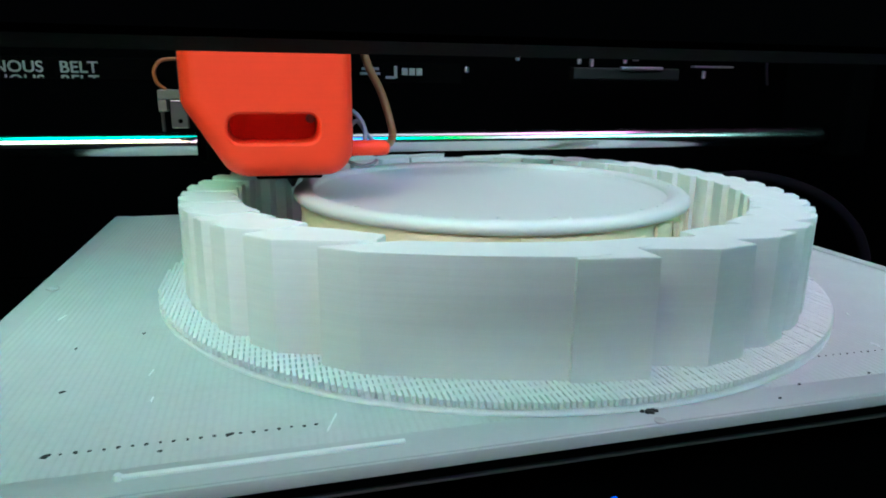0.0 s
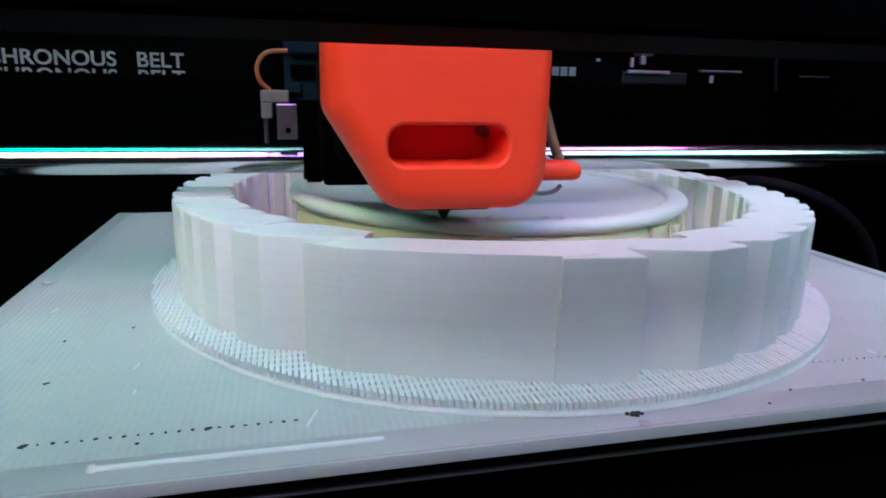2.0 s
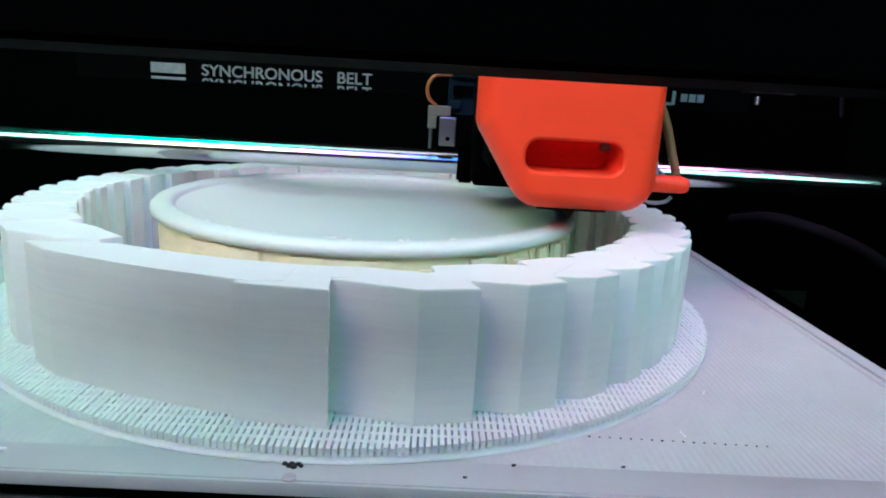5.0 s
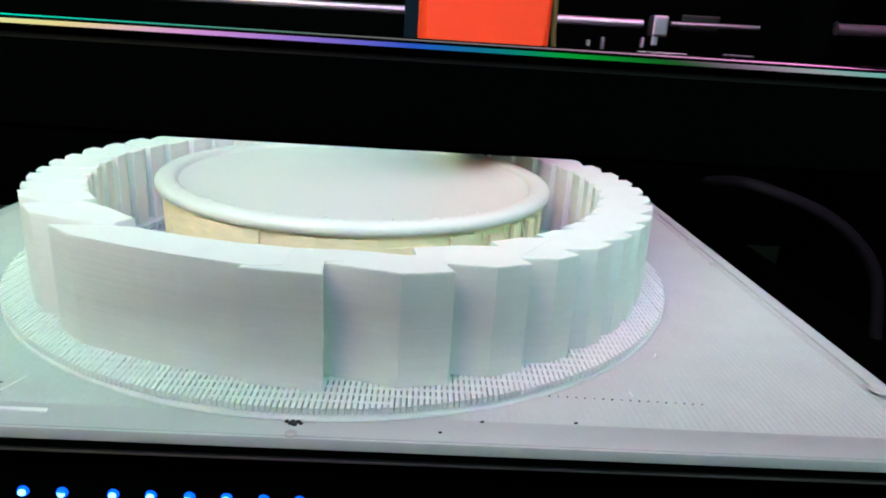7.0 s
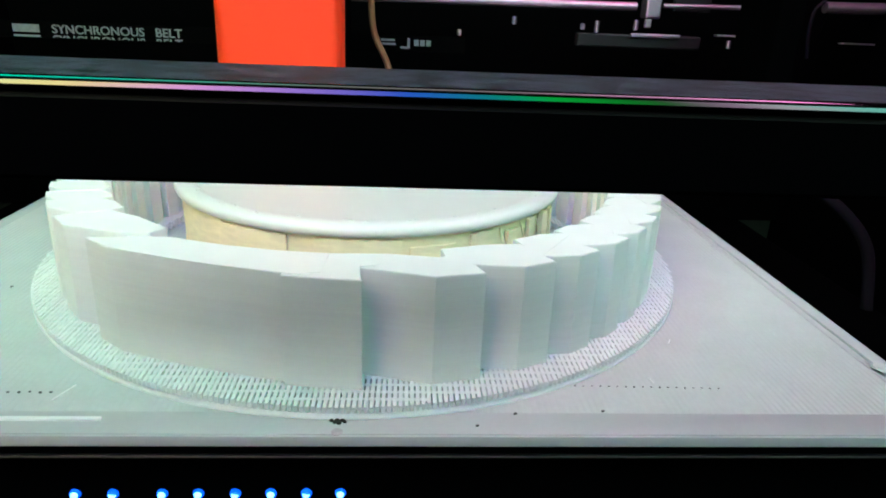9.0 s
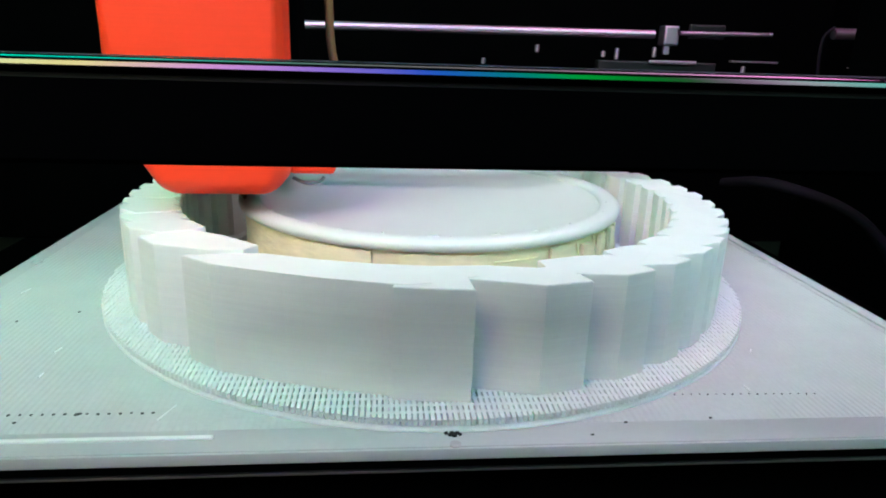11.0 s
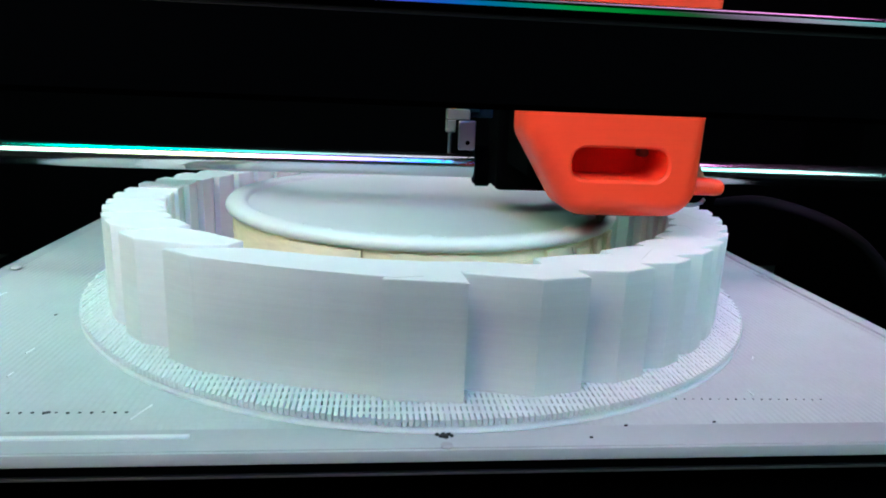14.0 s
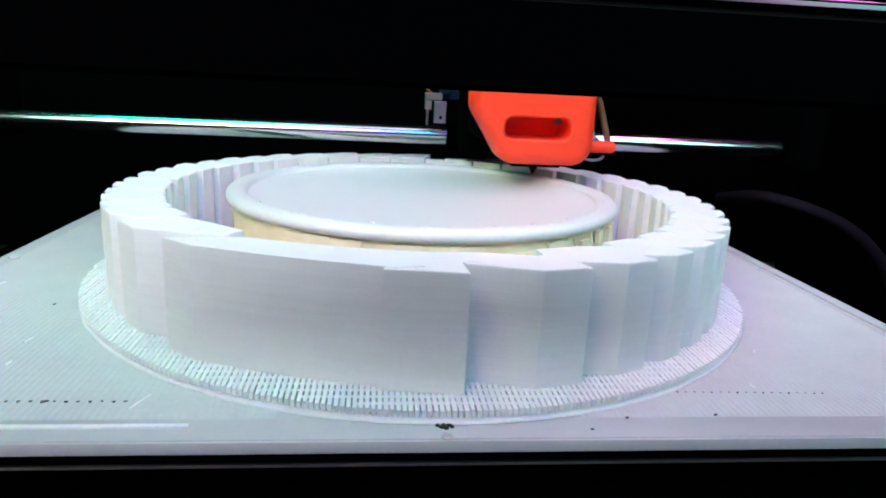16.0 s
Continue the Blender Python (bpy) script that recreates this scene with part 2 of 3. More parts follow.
def printer_frame():
    f = thing("printer_housing", "black metal and plastic housing of a desktop printer", "printer housing")
    part("base", box(-0.235, 0.235, -0.085, 0.25, -0.125, -0.05, 0.003), BLACK, f)
    part("front_panel", box(-0.235, 0.235, -0.0872, -0.0852, -0.125, -0.008, 0.0008), BLACK, f)
    part("back_panel", box(-0.26, 0.26, 0.2, 0.21, -0.05, 0.34, 0.001), BLACK, f)
    part("side_panel", box(-0.27, -0.26, -0.12, 0.21, -0.125, 0.34, 0.001), BLACK, f)
    part("side_panel", box(0.26, 0.27, -0.12, 0.21, -0.125, 0.34, 0.001), BLACK, f)
    part("top_panel", box(-0.26, 0.26, -0.09, 0.2, 0.335, 0.34, 0.001), BLACK, f)
    # front beam: speckled top, glossy rounded front edge
    sec = [(-0.1428, 0.0597), (-0.1428, 0.0668), (-0.1420, 0.0675), (-0.1206, 0.0676), (-0.120, 0.0670), (-0.120, 0.0598), (-0.1206, 0.0592), (-0.1423, 0.0592)]
    bm = prism(sec, -0.2995, 0.2995)
    bmesh.ops.transform(bm, matrix=Matrix(((0, 0, 1, 0), (1, 0, 0, 0), (0, 1, 0, 0), (0, 0, 0, 1))), verts=bm.verts)
    beam = part("front_beam", bm, BLACK_SATIN, f, "black front beam with a glossy front edge")
    part("edge_bead", cyl((-0.2992, -0.1419, 0.0673), (0.2992, -0.1419, 0.0673), 0.00115, 32), BLACK_GLOSS, beam, "glossy rounded edge", smooth=60)
    part("lower_bead", cyl((-0.2992, -0.1204, 0.0596), (0.2992, -0.1204, 0.0596), 0.00045, 10), BLACK_SATIN, beam, smooth=60)
    part("top_coat", box(-0.2993, 0.2993, -0.1412, -0.1203, 0.0672, 0.0680, 0.0002, 1), SPARKLE, beam, "speckled grey-black coat")
    for x in (-0.295, 0.295):
        part("post", box(x - 0.008, x + 0.008, -0.145, -0.119, -0.125, 0.34, 0.001), BLACK, f)
    part("top_rail", box(-0.27, 0.27, -0.119, -0.09, 0.32, 0.34, 0.002), BLACK, f)
    # rear rail, seen over the beam
    part("rear_rail", cyl((-0.12, 0.15, 0.0775), (0.128, 0.15, 0.0790), 0.0022, 16, bevel=0.0004), REAR, f, "polished rail on the back", smooth=50)
    part("rail_clamp", box(0.132, 0.140, 0.146, 0.155, 0.0735, 0.0835, 0.001), REAR, f, "bright clamp")
    part("rail_stub", cyl((0.142, 0.15, 0.0800), (0.193, 0.15, 0.0807), 0.0011, 12), REAR, f, smooth=50)
    part("rail_stub", cyl((0.2275, 0.15, 0.0824), (0.2592, 0.15, 0.0829), 0.0029, 16), REAR, f, smooth=50)
    part("rear_bar", box(0.100, 0.166, 0.153, 0.160, 0.0585, 0.0652, 0.0008), GREY_PLASTIC, f, "dark grey rear bar with pink light in its colour")
    # the bar's pink highlight, built as a thin bright strip
    part("rear_bar_highlight", box(0.1275, 0.1535, 0.1505, 0.1528, 0.0640, 0.0660, 0.0005), REAR, f, "strip standing in for the rear bar's pink highlight")
    part("carriage_plate", box(0.1500, 0.1700, 0.156, 0.159, 0.0775, 0.0850, 0.0008), GREY_PLASTIC, f)
    part("clamp_arm", box(0.1330, 0.1362, 0.1475, 0.1500, 0.0690, 0.0734, 0.0005), REAR, f)
    part("rear_wire", tube(((0.2285, 0.151, 0.0858), (0.2262, 0.151, 0.0842), (0.2230, 0.151, 0.0800), (0.2225, 0.151, 0.0694), (0.2245, 0.151, 0.0567)), 0.0009), CABLE, f, "dark cable at the rear", smooth=80)
    part("rear_strip", box(0.2404, 0.2590, 0.149, 0.152, 0.0647, 0.0654, 0.0002), REAR, f)
    for x, z, h in ((0.0655, 0.0680, 0.004), (0.1012, 0.0668, 0.003), (0.1086, 0.0655, 0.006), (0.1290, 0.0675, 0.005), (0.1798, 0.0600, 0.0042), (0.0375, 0.0615, 0.003)):
        part("screw", cyl((x, 0.15, z), (x, 0.15, z + h), 0.0012, 10, bevel=0.0003), REAR, f, "bright screw", smooth=40)
    part("rear_strip", box(0.172, 0.198, 0.148, 0.152, 0.0660, 0.0670, 0.0003), REAR, f)
    # round blue lights on the front panel
    for i, u in enumerate((0, 64, 148, 210, 274, 336, 398, 458)):
        x = -0.0569 + u / 458 * 0.0555
        lens = part("indicator_light", cyl((x, -0.0868, -0.0240), (x, -0.0878, -0.0240), 0.00128, 16, r2=0.0010), BLUE_RIM, f, "glowing blue-white indicator light", smooth=50)
        core = cyl((x, -0.0874, -0.0240), (x, -0.0881, -0.0240), 0.00088, 16, r2=0.0007)
        if i in (1, 4, 6):
            bmesh.ops.bisect_plane(core, geom=list(core.verts) + list(core.edges) + list(core.faces), plane_co=(x, 0, -0.0237), plane_no=(0.2, 0, 1), clear_outer=True)
        part("lit_core", core, BLUE_LED, lens, smooth=50)
    return f


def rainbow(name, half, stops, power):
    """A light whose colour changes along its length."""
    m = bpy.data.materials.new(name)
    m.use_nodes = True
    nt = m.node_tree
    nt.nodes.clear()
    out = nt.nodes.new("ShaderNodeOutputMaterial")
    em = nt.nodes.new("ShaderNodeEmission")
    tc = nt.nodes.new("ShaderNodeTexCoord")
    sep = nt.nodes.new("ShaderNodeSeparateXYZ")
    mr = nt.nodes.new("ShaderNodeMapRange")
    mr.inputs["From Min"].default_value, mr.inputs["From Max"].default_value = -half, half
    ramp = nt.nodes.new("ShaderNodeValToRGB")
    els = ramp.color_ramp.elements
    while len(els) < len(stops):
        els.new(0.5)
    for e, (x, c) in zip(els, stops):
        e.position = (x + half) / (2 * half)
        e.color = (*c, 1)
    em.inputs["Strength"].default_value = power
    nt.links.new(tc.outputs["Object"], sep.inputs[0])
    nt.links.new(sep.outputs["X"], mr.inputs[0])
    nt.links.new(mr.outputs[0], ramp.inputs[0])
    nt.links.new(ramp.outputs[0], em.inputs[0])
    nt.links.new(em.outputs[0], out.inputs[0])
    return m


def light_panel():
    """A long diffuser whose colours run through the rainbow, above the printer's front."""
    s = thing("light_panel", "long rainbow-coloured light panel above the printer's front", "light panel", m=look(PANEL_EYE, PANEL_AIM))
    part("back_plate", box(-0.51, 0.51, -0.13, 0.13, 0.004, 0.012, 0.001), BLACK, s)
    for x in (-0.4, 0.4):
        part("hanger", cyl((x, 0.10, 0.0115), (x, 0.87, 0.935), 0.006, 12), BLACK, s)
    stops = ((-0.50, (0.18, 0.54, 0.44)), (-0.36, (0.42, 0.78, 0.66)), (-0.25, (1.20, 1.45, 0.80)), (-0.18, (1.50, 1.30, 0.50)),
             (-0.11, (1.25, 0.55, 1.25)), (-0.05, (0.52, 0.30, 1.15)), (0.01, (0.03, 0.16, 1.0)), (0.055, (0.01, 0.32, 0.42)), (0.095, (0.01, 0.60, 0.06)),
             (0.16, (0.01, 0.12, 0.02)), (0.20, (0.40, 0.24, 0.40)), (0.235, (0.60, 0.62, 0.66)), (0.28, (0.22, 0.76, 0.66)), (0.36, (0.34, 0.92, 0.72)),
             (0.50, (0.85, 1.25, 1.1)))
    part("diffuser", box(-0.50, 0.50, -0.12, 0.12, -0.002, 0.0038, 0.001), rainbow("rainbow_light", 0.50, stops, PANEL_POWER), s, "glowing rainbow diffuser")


def top_light():
    """Unseen lamp added under the top panel to tint the bed, green to pink."""
    s = thing("unseen_strip_light", "unseen wide coloured strip light added under the printer's top", "strip light", m=pose(0, 0.0, 0.3345))
    part("tray", box(-0.25, 0.25, -0.075, 0.075, -0.0045, 0.0, 0.0005), BLACK, s)
    stops = ((-0.24, (0.0, 2.6, 1.65)), (-0.14, (0.06, 1.5, 1.05)), (-0.03, (0.46, 0.52, 0.50)), (0.07, (0.66, 0.52, 0.62)), (0.16, (2.1, 0.95, 1.75)), (0.24, (4.0, 1.15, 3.0)))
    part("diffuser", box(-0.24, 0.24, -0.065, 0.065, -0.009, -0.0047, 0.001), rainbow("strip_light", 0.24, stops, TOP_POWER), s, "glowing coloured diffuser")


# ---- the print bed ----
BED_X0, BED_X1, BED_Y0, BED_Y1 = -0.1293, 0.1268, -0.0995, 0.111


def bed():
    b = thing("print_bed", "white ridged print bed with scorched marks on a black carrier", "print bed")
    x0, x1, y0, y1 = BED_X0, BED_X1, BED_Y0, BED_Y1
    part("board", box(x0, x1, y0, y1, -0.0028, -0.0004, 0.0004), LIP, b, smooth=40)
    # ridges that run from front to back
    pitch, profile = 0.0014, ((0.0, -0.00016), (0.25, -0.00003), (0.5, 0.0), (0.75, -0.00003))
    bm = bmesh.new()
    rows = []
    n = int((0.1235 + 0.1205) / pitch)
    for i in range(n):
        for u, z in profile:
            x = -0.1235 + (i + u) * pitch
            rows.append([bm.verts.new((x, y, z if k else z - 0.0003)) for k, y in enumerate((-0.0925, -0.0912, 0.0, 0.1085))])
    for p, q in zip(rows, rows[1:]):
        for k in range(3):
            bm.faces.new((p[k], p[k + 1], q[k + 1], q[k]))
    part("ridged_face", bm, BED, b, smooth=60)
    # smooth border
    part("border", box(x0 + 0.0006, x1 - 0.0006, y0 + 0.0004, -0.0919, -0.0012, -0.0001, 0.0004), LIP, b, smooth=40)
    part("border", box(x0 + 0.0006, -0.1234, -0.0917, y1 - 0.0006, -0.0012, -0.0001, 0.0004), LIP, b, smooth=40)
    part("border", box(0.1204, 0.1218, -0.0917, y1 - 0.0006, -0.0012, -0.0002, 0.0002), LIP, b, smooth=40)
    part("border", box(0.1226, x1 - 0.0004, -0.0917, y1 - 0.0006, -0.0012, 0.0003, 0.0003), LIP, b, smooth=40)
    part("carrier", box(x0 + 0.001, x1 - 0.001, y0 + 0.0006, y1, -0.0058, -0.0030, 0.0002), BLACK, b, "black carrier plate")
    part("carrier_edge", box(x0 + 0.001, x1 - 0.001, y0 - 0.0002, y0 + 0.0005, -0.0051, -0.0046, 0.0001), METAL, b, "thin bright edge")
    for x, y, r in ((0.1194, 0.0062, 0.0016), (0.1226, -0.0746, 0.0022), (-0.1235, 0.0042, 0.0018), (0.1205, 0.09, 0.0018)):
        part("screw_hole", revolve(((r, 0.0006), (r * 0.8, 0.0009), (r * 0.55, 0.0004), (0.00005, 0.0003)), 20), LIP, b, "pale countersunk screw", smooth=50, m=pose(x, y, 0.0))
    # line of smeared plastic along the front
    line = box(-0.0878, -0.0450, -0.0954, -0.0944, -0.0003, 0.0004, 0.0002, 2)
    part("purge_line", line, RAFT, b, "thin line of white plastic along the front", smooth=60)
    part("purge_blob", cyl((-0.0878, -0.0949, -0.0002), (-0.0878, -0.0949, 0.0007), 0.0009, 12, 0.0005), RAFT, b, smooth=60)
    # row of small dark holes
    rnd = random.Random(4)
    hole = finish(cyl((0, 0, -0.0003), (0, 0, 0.00006), 0.00028, 8), SCAR, "hole")
    for k in range(21):
        o = part("hole", hole, None, b, m=pose(-0.0998 + k * 0.00206, -0.0859 + rnd.uniform(-0.0001, 0.0001), 0))
        o.scale = (rnd.uniform(0.8, 1.5), rnd.uniform(0.8, 1.3), 1)
    for k in range(18):
        o = part("hole", hole, None, b, m=pose(0.0485 + k * 0.00185, -0.0822 - 0.00004 * k, 0))
        o.scale = (rnd.uniform(0.6, 0.9), rnd.uniform(0.5, 0.8), 1)
    for x, y, s in ((-0.0998, -0.086, 3.0), (-0.0726, -0.0859, 2.6), (-0.1035, -0.0629, 2.2), (-0.1066, -0.0411, 1.6), (-0.094, -0.035, 1.5),
                    (0.034, -0.0925, 1.6), (0.026, -0.0965, 1.3), (0.052, -0.0915, 1.3), (-0.083, -0.0885, 1.4)):
        o = part("speck", hole, None, b, m=pose(x, y, 0, 0, 0, rnd.uniform(0, 90)))
        o.scale = (s, s * 0.6, 1)
    # scorched spot
    bm = bmesh.new()
    for dx, dy, r in ((0, 0, 0.0007), (0.0010, 0.0003, 0.0006), (-0.0011, 0.0002, 0.0005), (0.0004, -0.0006, 0.0006), (0.0015, -0.0003, 0.0004), (-0.0004, -0.0004, 0.0005)):
        merge(bm, cyl((dx, dy, -0.0002), (dx, dy, 0.0002 + r * 0.2), r, 9, r * 0.6))
    part("scorch_mark", bm, SCAR, b, "black scorched spot", m=pose(-0.0009, -0.0952, 0))
    # faint patch that paints the spot's blurred reflection on the lip
    part("spot_reflection", cyl((0, 0, -0.0001), (0, 0, 0.00008), 0.0011, 14), SPOT_MIRROR, b, "faint brown patch painted as the scorched spot's reflection", m=pose(-0.0006, -0.0985, -0.0001))
    # pale scratches
    for x, y, a, l in ((-0.056, -0.086, 70, 0.006), (-0.089, -0.058, 80, 0.003), (-0.087, -0.070, 85, 0.002), (0.066, -0.080, 100, 0.002), (0.077, -0.062, 60, 0.002), (-0.115, -0.020, 75, 0.004)):
        part("scratch", box(-l / 2, l / 2, -0.00016, 0.00016, -0.0002, 0.00022, 0.0001, 1), RAFT, b, m=pose(x, y, 0, 0, 0, a))


# ---- the printed ring ----
ZT, R_OUT, R_IN, RAFT_TOP = 0.02655, 0.0882, 0.0734, 0.0026


def ring():
    g = thing("printed_ring", "white printed ring of overlapping slanted blades, still on its raft", "printed part")
    # outer tips of the blades, in degrees round the ring
    right = [-87.8, -71.8, -60.8, -52.0, -43.8, -36.6, -29.6, -22.4, -14.6, -7.2, 0.2, 7.2, 14.7, 22.9, 31.3, 40.0, 49.0, 58.5, 68.0]
    left = [-129.6, -142.6, -151.2, -157.6, -163.9, -170.1, -176.4, -182.8, -189.8, -197.1, -204.5, -212.6, -220.0, -227.0, -235.5, -245.0, -255.0, -265.0, -276.0]
    rnd = random.Random(2)
    core = revolve(((R_IN + 0.0042, RAFT_TOP), (R_OUT - 0.0072, RAFT_TOP), (R_OUT - 0.0072, ZT - 0.0009), (R_IN + 0.0042, ZT - 0.0009)), 120, closed=True)
    part("core", core, WHITE, g)

    def blade(points, rise=0.0):
        bm = prism([polar(r, a) for r, a in points], RAFT_TOP, ZT + rise + rnd.uniform(-0.00002, 0.00002))
        top = [e for e in bm.edges if min(v.co.z for v in e.verts) > ZT - 0.002]
        bmesh.ops.bevel(bm, geom=top, offset=0.00018, segments=2, affect="EDGES")
        part("blade", bm, WHITE, g)

    def blades(edges, inner, sign):
        """Each blade: an outer facet up to its tip, a long face that falls back behind the blade before it, and the same on the inside."""
        for n, (a, b) in enumerate(zip(edges, edges[1:])):
            p = b - a
            u, v = inner[n], inner[n + 1]
            deep = (0.0060, 0.0048, 0.0042)[min(n, 2)] if abs(p) > 8 else 0.0036
            facet = b - p * (0.42 if n == 0 else 0.47)
            blade(((R_OUT - deep, a - 0.9 * sign), (R_OUT - 0.0002, facet), (R_OUT, b), (R_OUT - 0.0042, b - 0.4 * sign),
                   (R_IN + 0.0045, v + 0.3 * sign), (R_IN + (0.0027 if n < 3 else 0.0018), v - 0.3 * sign), (R_IN, u + 0.58 * (v - u)), (R_IN - 0.0002, u), (R_IN + 0.0045, u - 0.2 * sign)),
                  (0.00003 if sign > 0 else 0.00010) * (1 if n % 2 else -1))

    blades(right, [-74.8, -60.7, -50.2] + [b + 2.2 for b in right[4:]] + [right[-1] + 11], 1)
    blades(left, [-124.9, -140.8] + [a + 1.5 for a in left[2:]], -1)
    # the broad front blade, and the short end facet that laps over it
    blade(((R_OUT, -129.6), (R_OUT + 0.0004, -123.8), (R_OUT - 0.0009, -119.0), (R_OUT - 0.0018, -113.0), (R_OUT - 0.0022, -107.0), (R_OUT - 0.0015, -96.6), (R_OUT - 0.0030, -93.0), (R_IN + 0.0014, -93.0), (R_IN + 0.0018, -101.7),
           (R_IN + 0.0024, -110), (R_IN + 0.0041, -120.8)), 0.00005)
    blade(((R_OUT - 0.0005, -98.0), (R_OUT + 0.0004, -87.8), (R_OUT - 0.0068, -88.3), (R_IN + 0.0060, -75.6), (R_IN + 0.0044, -76.2), (R_IN + 0.0012, -84), (R_IN + 0.0012, -92), (R_IN + 0.0016, -98.0)), -0.00005)

    # raft: bars front to back over cross bars, inside a rim
    r0, r1 = 0.0700, 0.0946
    bm = bmesh.new()

    def bar(x0, x1, y0, y1, z0, z1):
        vs = [bm.verts.new(c) for c in ((x0, y0, z0), (x1, y0, z0), (x1, y1, z0), (x0, y1, z0), (x0, y0, z1), (x1, y0, z1), (x1, y1, z1), (x0, y1, z1))]
        for f in ((0, 3, 2, 1), (4, 5, 6, 7), (0, 1, 5, 4), (1, 2, 6, 5), (2, 3, 7, 6), (3, 0, 4, 7)):
            bm.faces.new([vs[i] for i in f])

    def spans(c, r1):
        far = math.sqrt(max(r1 * r1 - c * c, 0))
        near = math.sqrt(max(r0 * r0 - c * c, 0))
        return ((-far, far),) if near == 0 else ((-far, -near), (near, far))

    c = -r1 + 0.0005
    while c < r1:
        for a, b in spans(c, r1):
            if b - a > 0.0004:
                bar(c - 0.00035, c + 0.00035, a, b, 0.0012, RAFT_TOP + rnd.uniform(-0.0001, 0.0001))
        c += 0.00112
    c = -r1 + 0.0005
    while c < r1:
        for a, b in spans(c, 0.0930):
            if b - a > 0.0004:
                bar(a, b, c - 0.00045, c + 0.00045, 0.0001, RAFT_TOP - 0.00012)
        c += 0.0026
    part("raft", bm, RAFT, g, "white lattice raft", kind="stuff")
    part("raft_rim", revolve(((0.0930, 0.0), (0.0949, 0.0), (0.0949, 0.0003), (0.0946, 0.0006), (0.0930, 0.0010)), 220, closed=True), RAFT, g, smooth=60)


DISC_X, DISC_Y, RIM = 0.0008, 0.0019, 0.0574


def disc():
    d = thing("printed_disc", "white printed disc with a rounded rim, half printed, inside the ring", "printed part", m=pose(DISC_X, DISC_Y, 0))
    rim = [(0.0560, ZT - 0.0033), (0.0576, ZT - 0.0033), (0.0585, ZT - 0.0028), (0.0588, ZT - 0.0019), (0.0586, ZT - 0.0010), (0.0579, ZT - 0.0003), (0.0568, ZT),
           (0.0552, ZT + 0.0001), (0.0538, ZT - 0.0001), (0.0530, ZT - 0.0006), (0.0526, ZT - 0.0014)]
    part("rim", revolve(rim, 200), WHITE_TOP, d, "rounded rim", smooth=60)
    dish = [(0.0526, ZT - 0.0014), (0.0520, ZT - 0.0017), (0.0480, ZT - 0.0024), (0.0440, ZT - 0.0030), (0.0400, ZT - 0.0034), (0.030, ZT - 0.0036), (0.014, ZT - 0.0037), (0.00002, ZT - 0.0037)]
    part("face", revolve(dish, 120), WHITE_TOP, d, "smooth shallow face", smooth=20)
    # beads of plastic along the rim's crest
    rnd = random.Random(7)
    for k in range(16):
        a = rnd.uniform(-150, -15)
        bead = cyl((0, 0, -0.0003), (0, 0, 0.00028), 0.0007, 10, 0.0003)
        bmesh.ops.scale(bead, vec=(rnd.uniform(0.8, 2.4), rnd.uniform(0.35, 0.6), 1), verts=bead.verts)
        part("bead", bead, WHITE_TOP, d, smooth=60, m=pose(*polar(0.0552 + rnd.uniform(-0.0012, 0.001), a), ZT, 0, 0, a + 90))
    # cream support wall under the rim, crumbling in places
    bm = bmesh.new()
    n, zs = 260, (0.0, 0.005, 0.010, 0.014, 0.017, 0.020, ZT - 0.0034)
    rings = []
    for i in range(n):
        a = 360 * i / n
        c, w = math.cos(radians(a)), math.sin(radians(a))
        wob = [0.0568 + 0.0005 * noise.noise(Vector((c * 9, w * 9, z * 220))) + 0.0003 * noise.noise(Vector((c * 60, w * 60, z * 700))) for z in zs]
        rings.append([bm.verts.new((*polar(r, a), z)) for r, z in zip(wob, zs)] + [bm.verts.new((*polar(0.053, a), zs[-1])), bm.verts.new((*polar(0.053, a), 0))])
    for i in range(n):
        p, q = rings[i], rings[(i + 1) % n]
        for k in range(len(p)):
            l = (k + 1) % len(p)
            bm.faces.new((p[k], q[k], q[l], p[l]))
    part("support_wall", bm, SUPPORT, d, "cream crumbling support wall", smooth=60)

    # torn flakes that stand off the wall
    def flake(a0, a1, z0, z1, off):
        bm = bmesh.new()
        steps = max(int(abs(a1 - a0) / 1.2), 3)
        out, back = [], []
        for i in range(steps + 1):
            a = a0 + (a1 - a0) * i / steps
            lo = z0 + rnd.uniform(-0.0007, 0.0007)
            hi = z1 + rnd.uniform(-0.0002, 0.0002)
            out.append([bm.verts.new((*polar(0.0571 + off + rnd.uniform(-0.0001, 0.0002), a), z)) for z in (lo, (lo + hi) / 2, hi)])
            back.append([bm.verts.new((*polar(0.0566 + off * 0.5, a), z)) for z in (lo + 0.0002, (lo + hi) / 2, hi)])
        for u, v in zip(out, out[1:]):
            for k in (0, 1):
                bm.faces.new((u[k], v[k], v[k + 1], u[k + 1]))
        for u, v in zip(back, back[1:]):
            for k in (0, 1):
                bm.faces.new((v[k], u[k], u[k + 1], v[k + 1]))
        for u, v, x, y in zip(out, out[1:], back, back[1:]):
            bm.faces.new((u[0], x[0], y[0], v[0]))
            bm.faces.new((u[2], v[2], y[2], x[2]))
        for u, x in ((out[0], back[0]), (out[-1], back[-1])):
            for k in (0, 1):
                bm.faces.new((u[k], u[k + 1], x[k + 1], x[k]))
        part("flake", bm, SUPPORT, d, smooth=30)

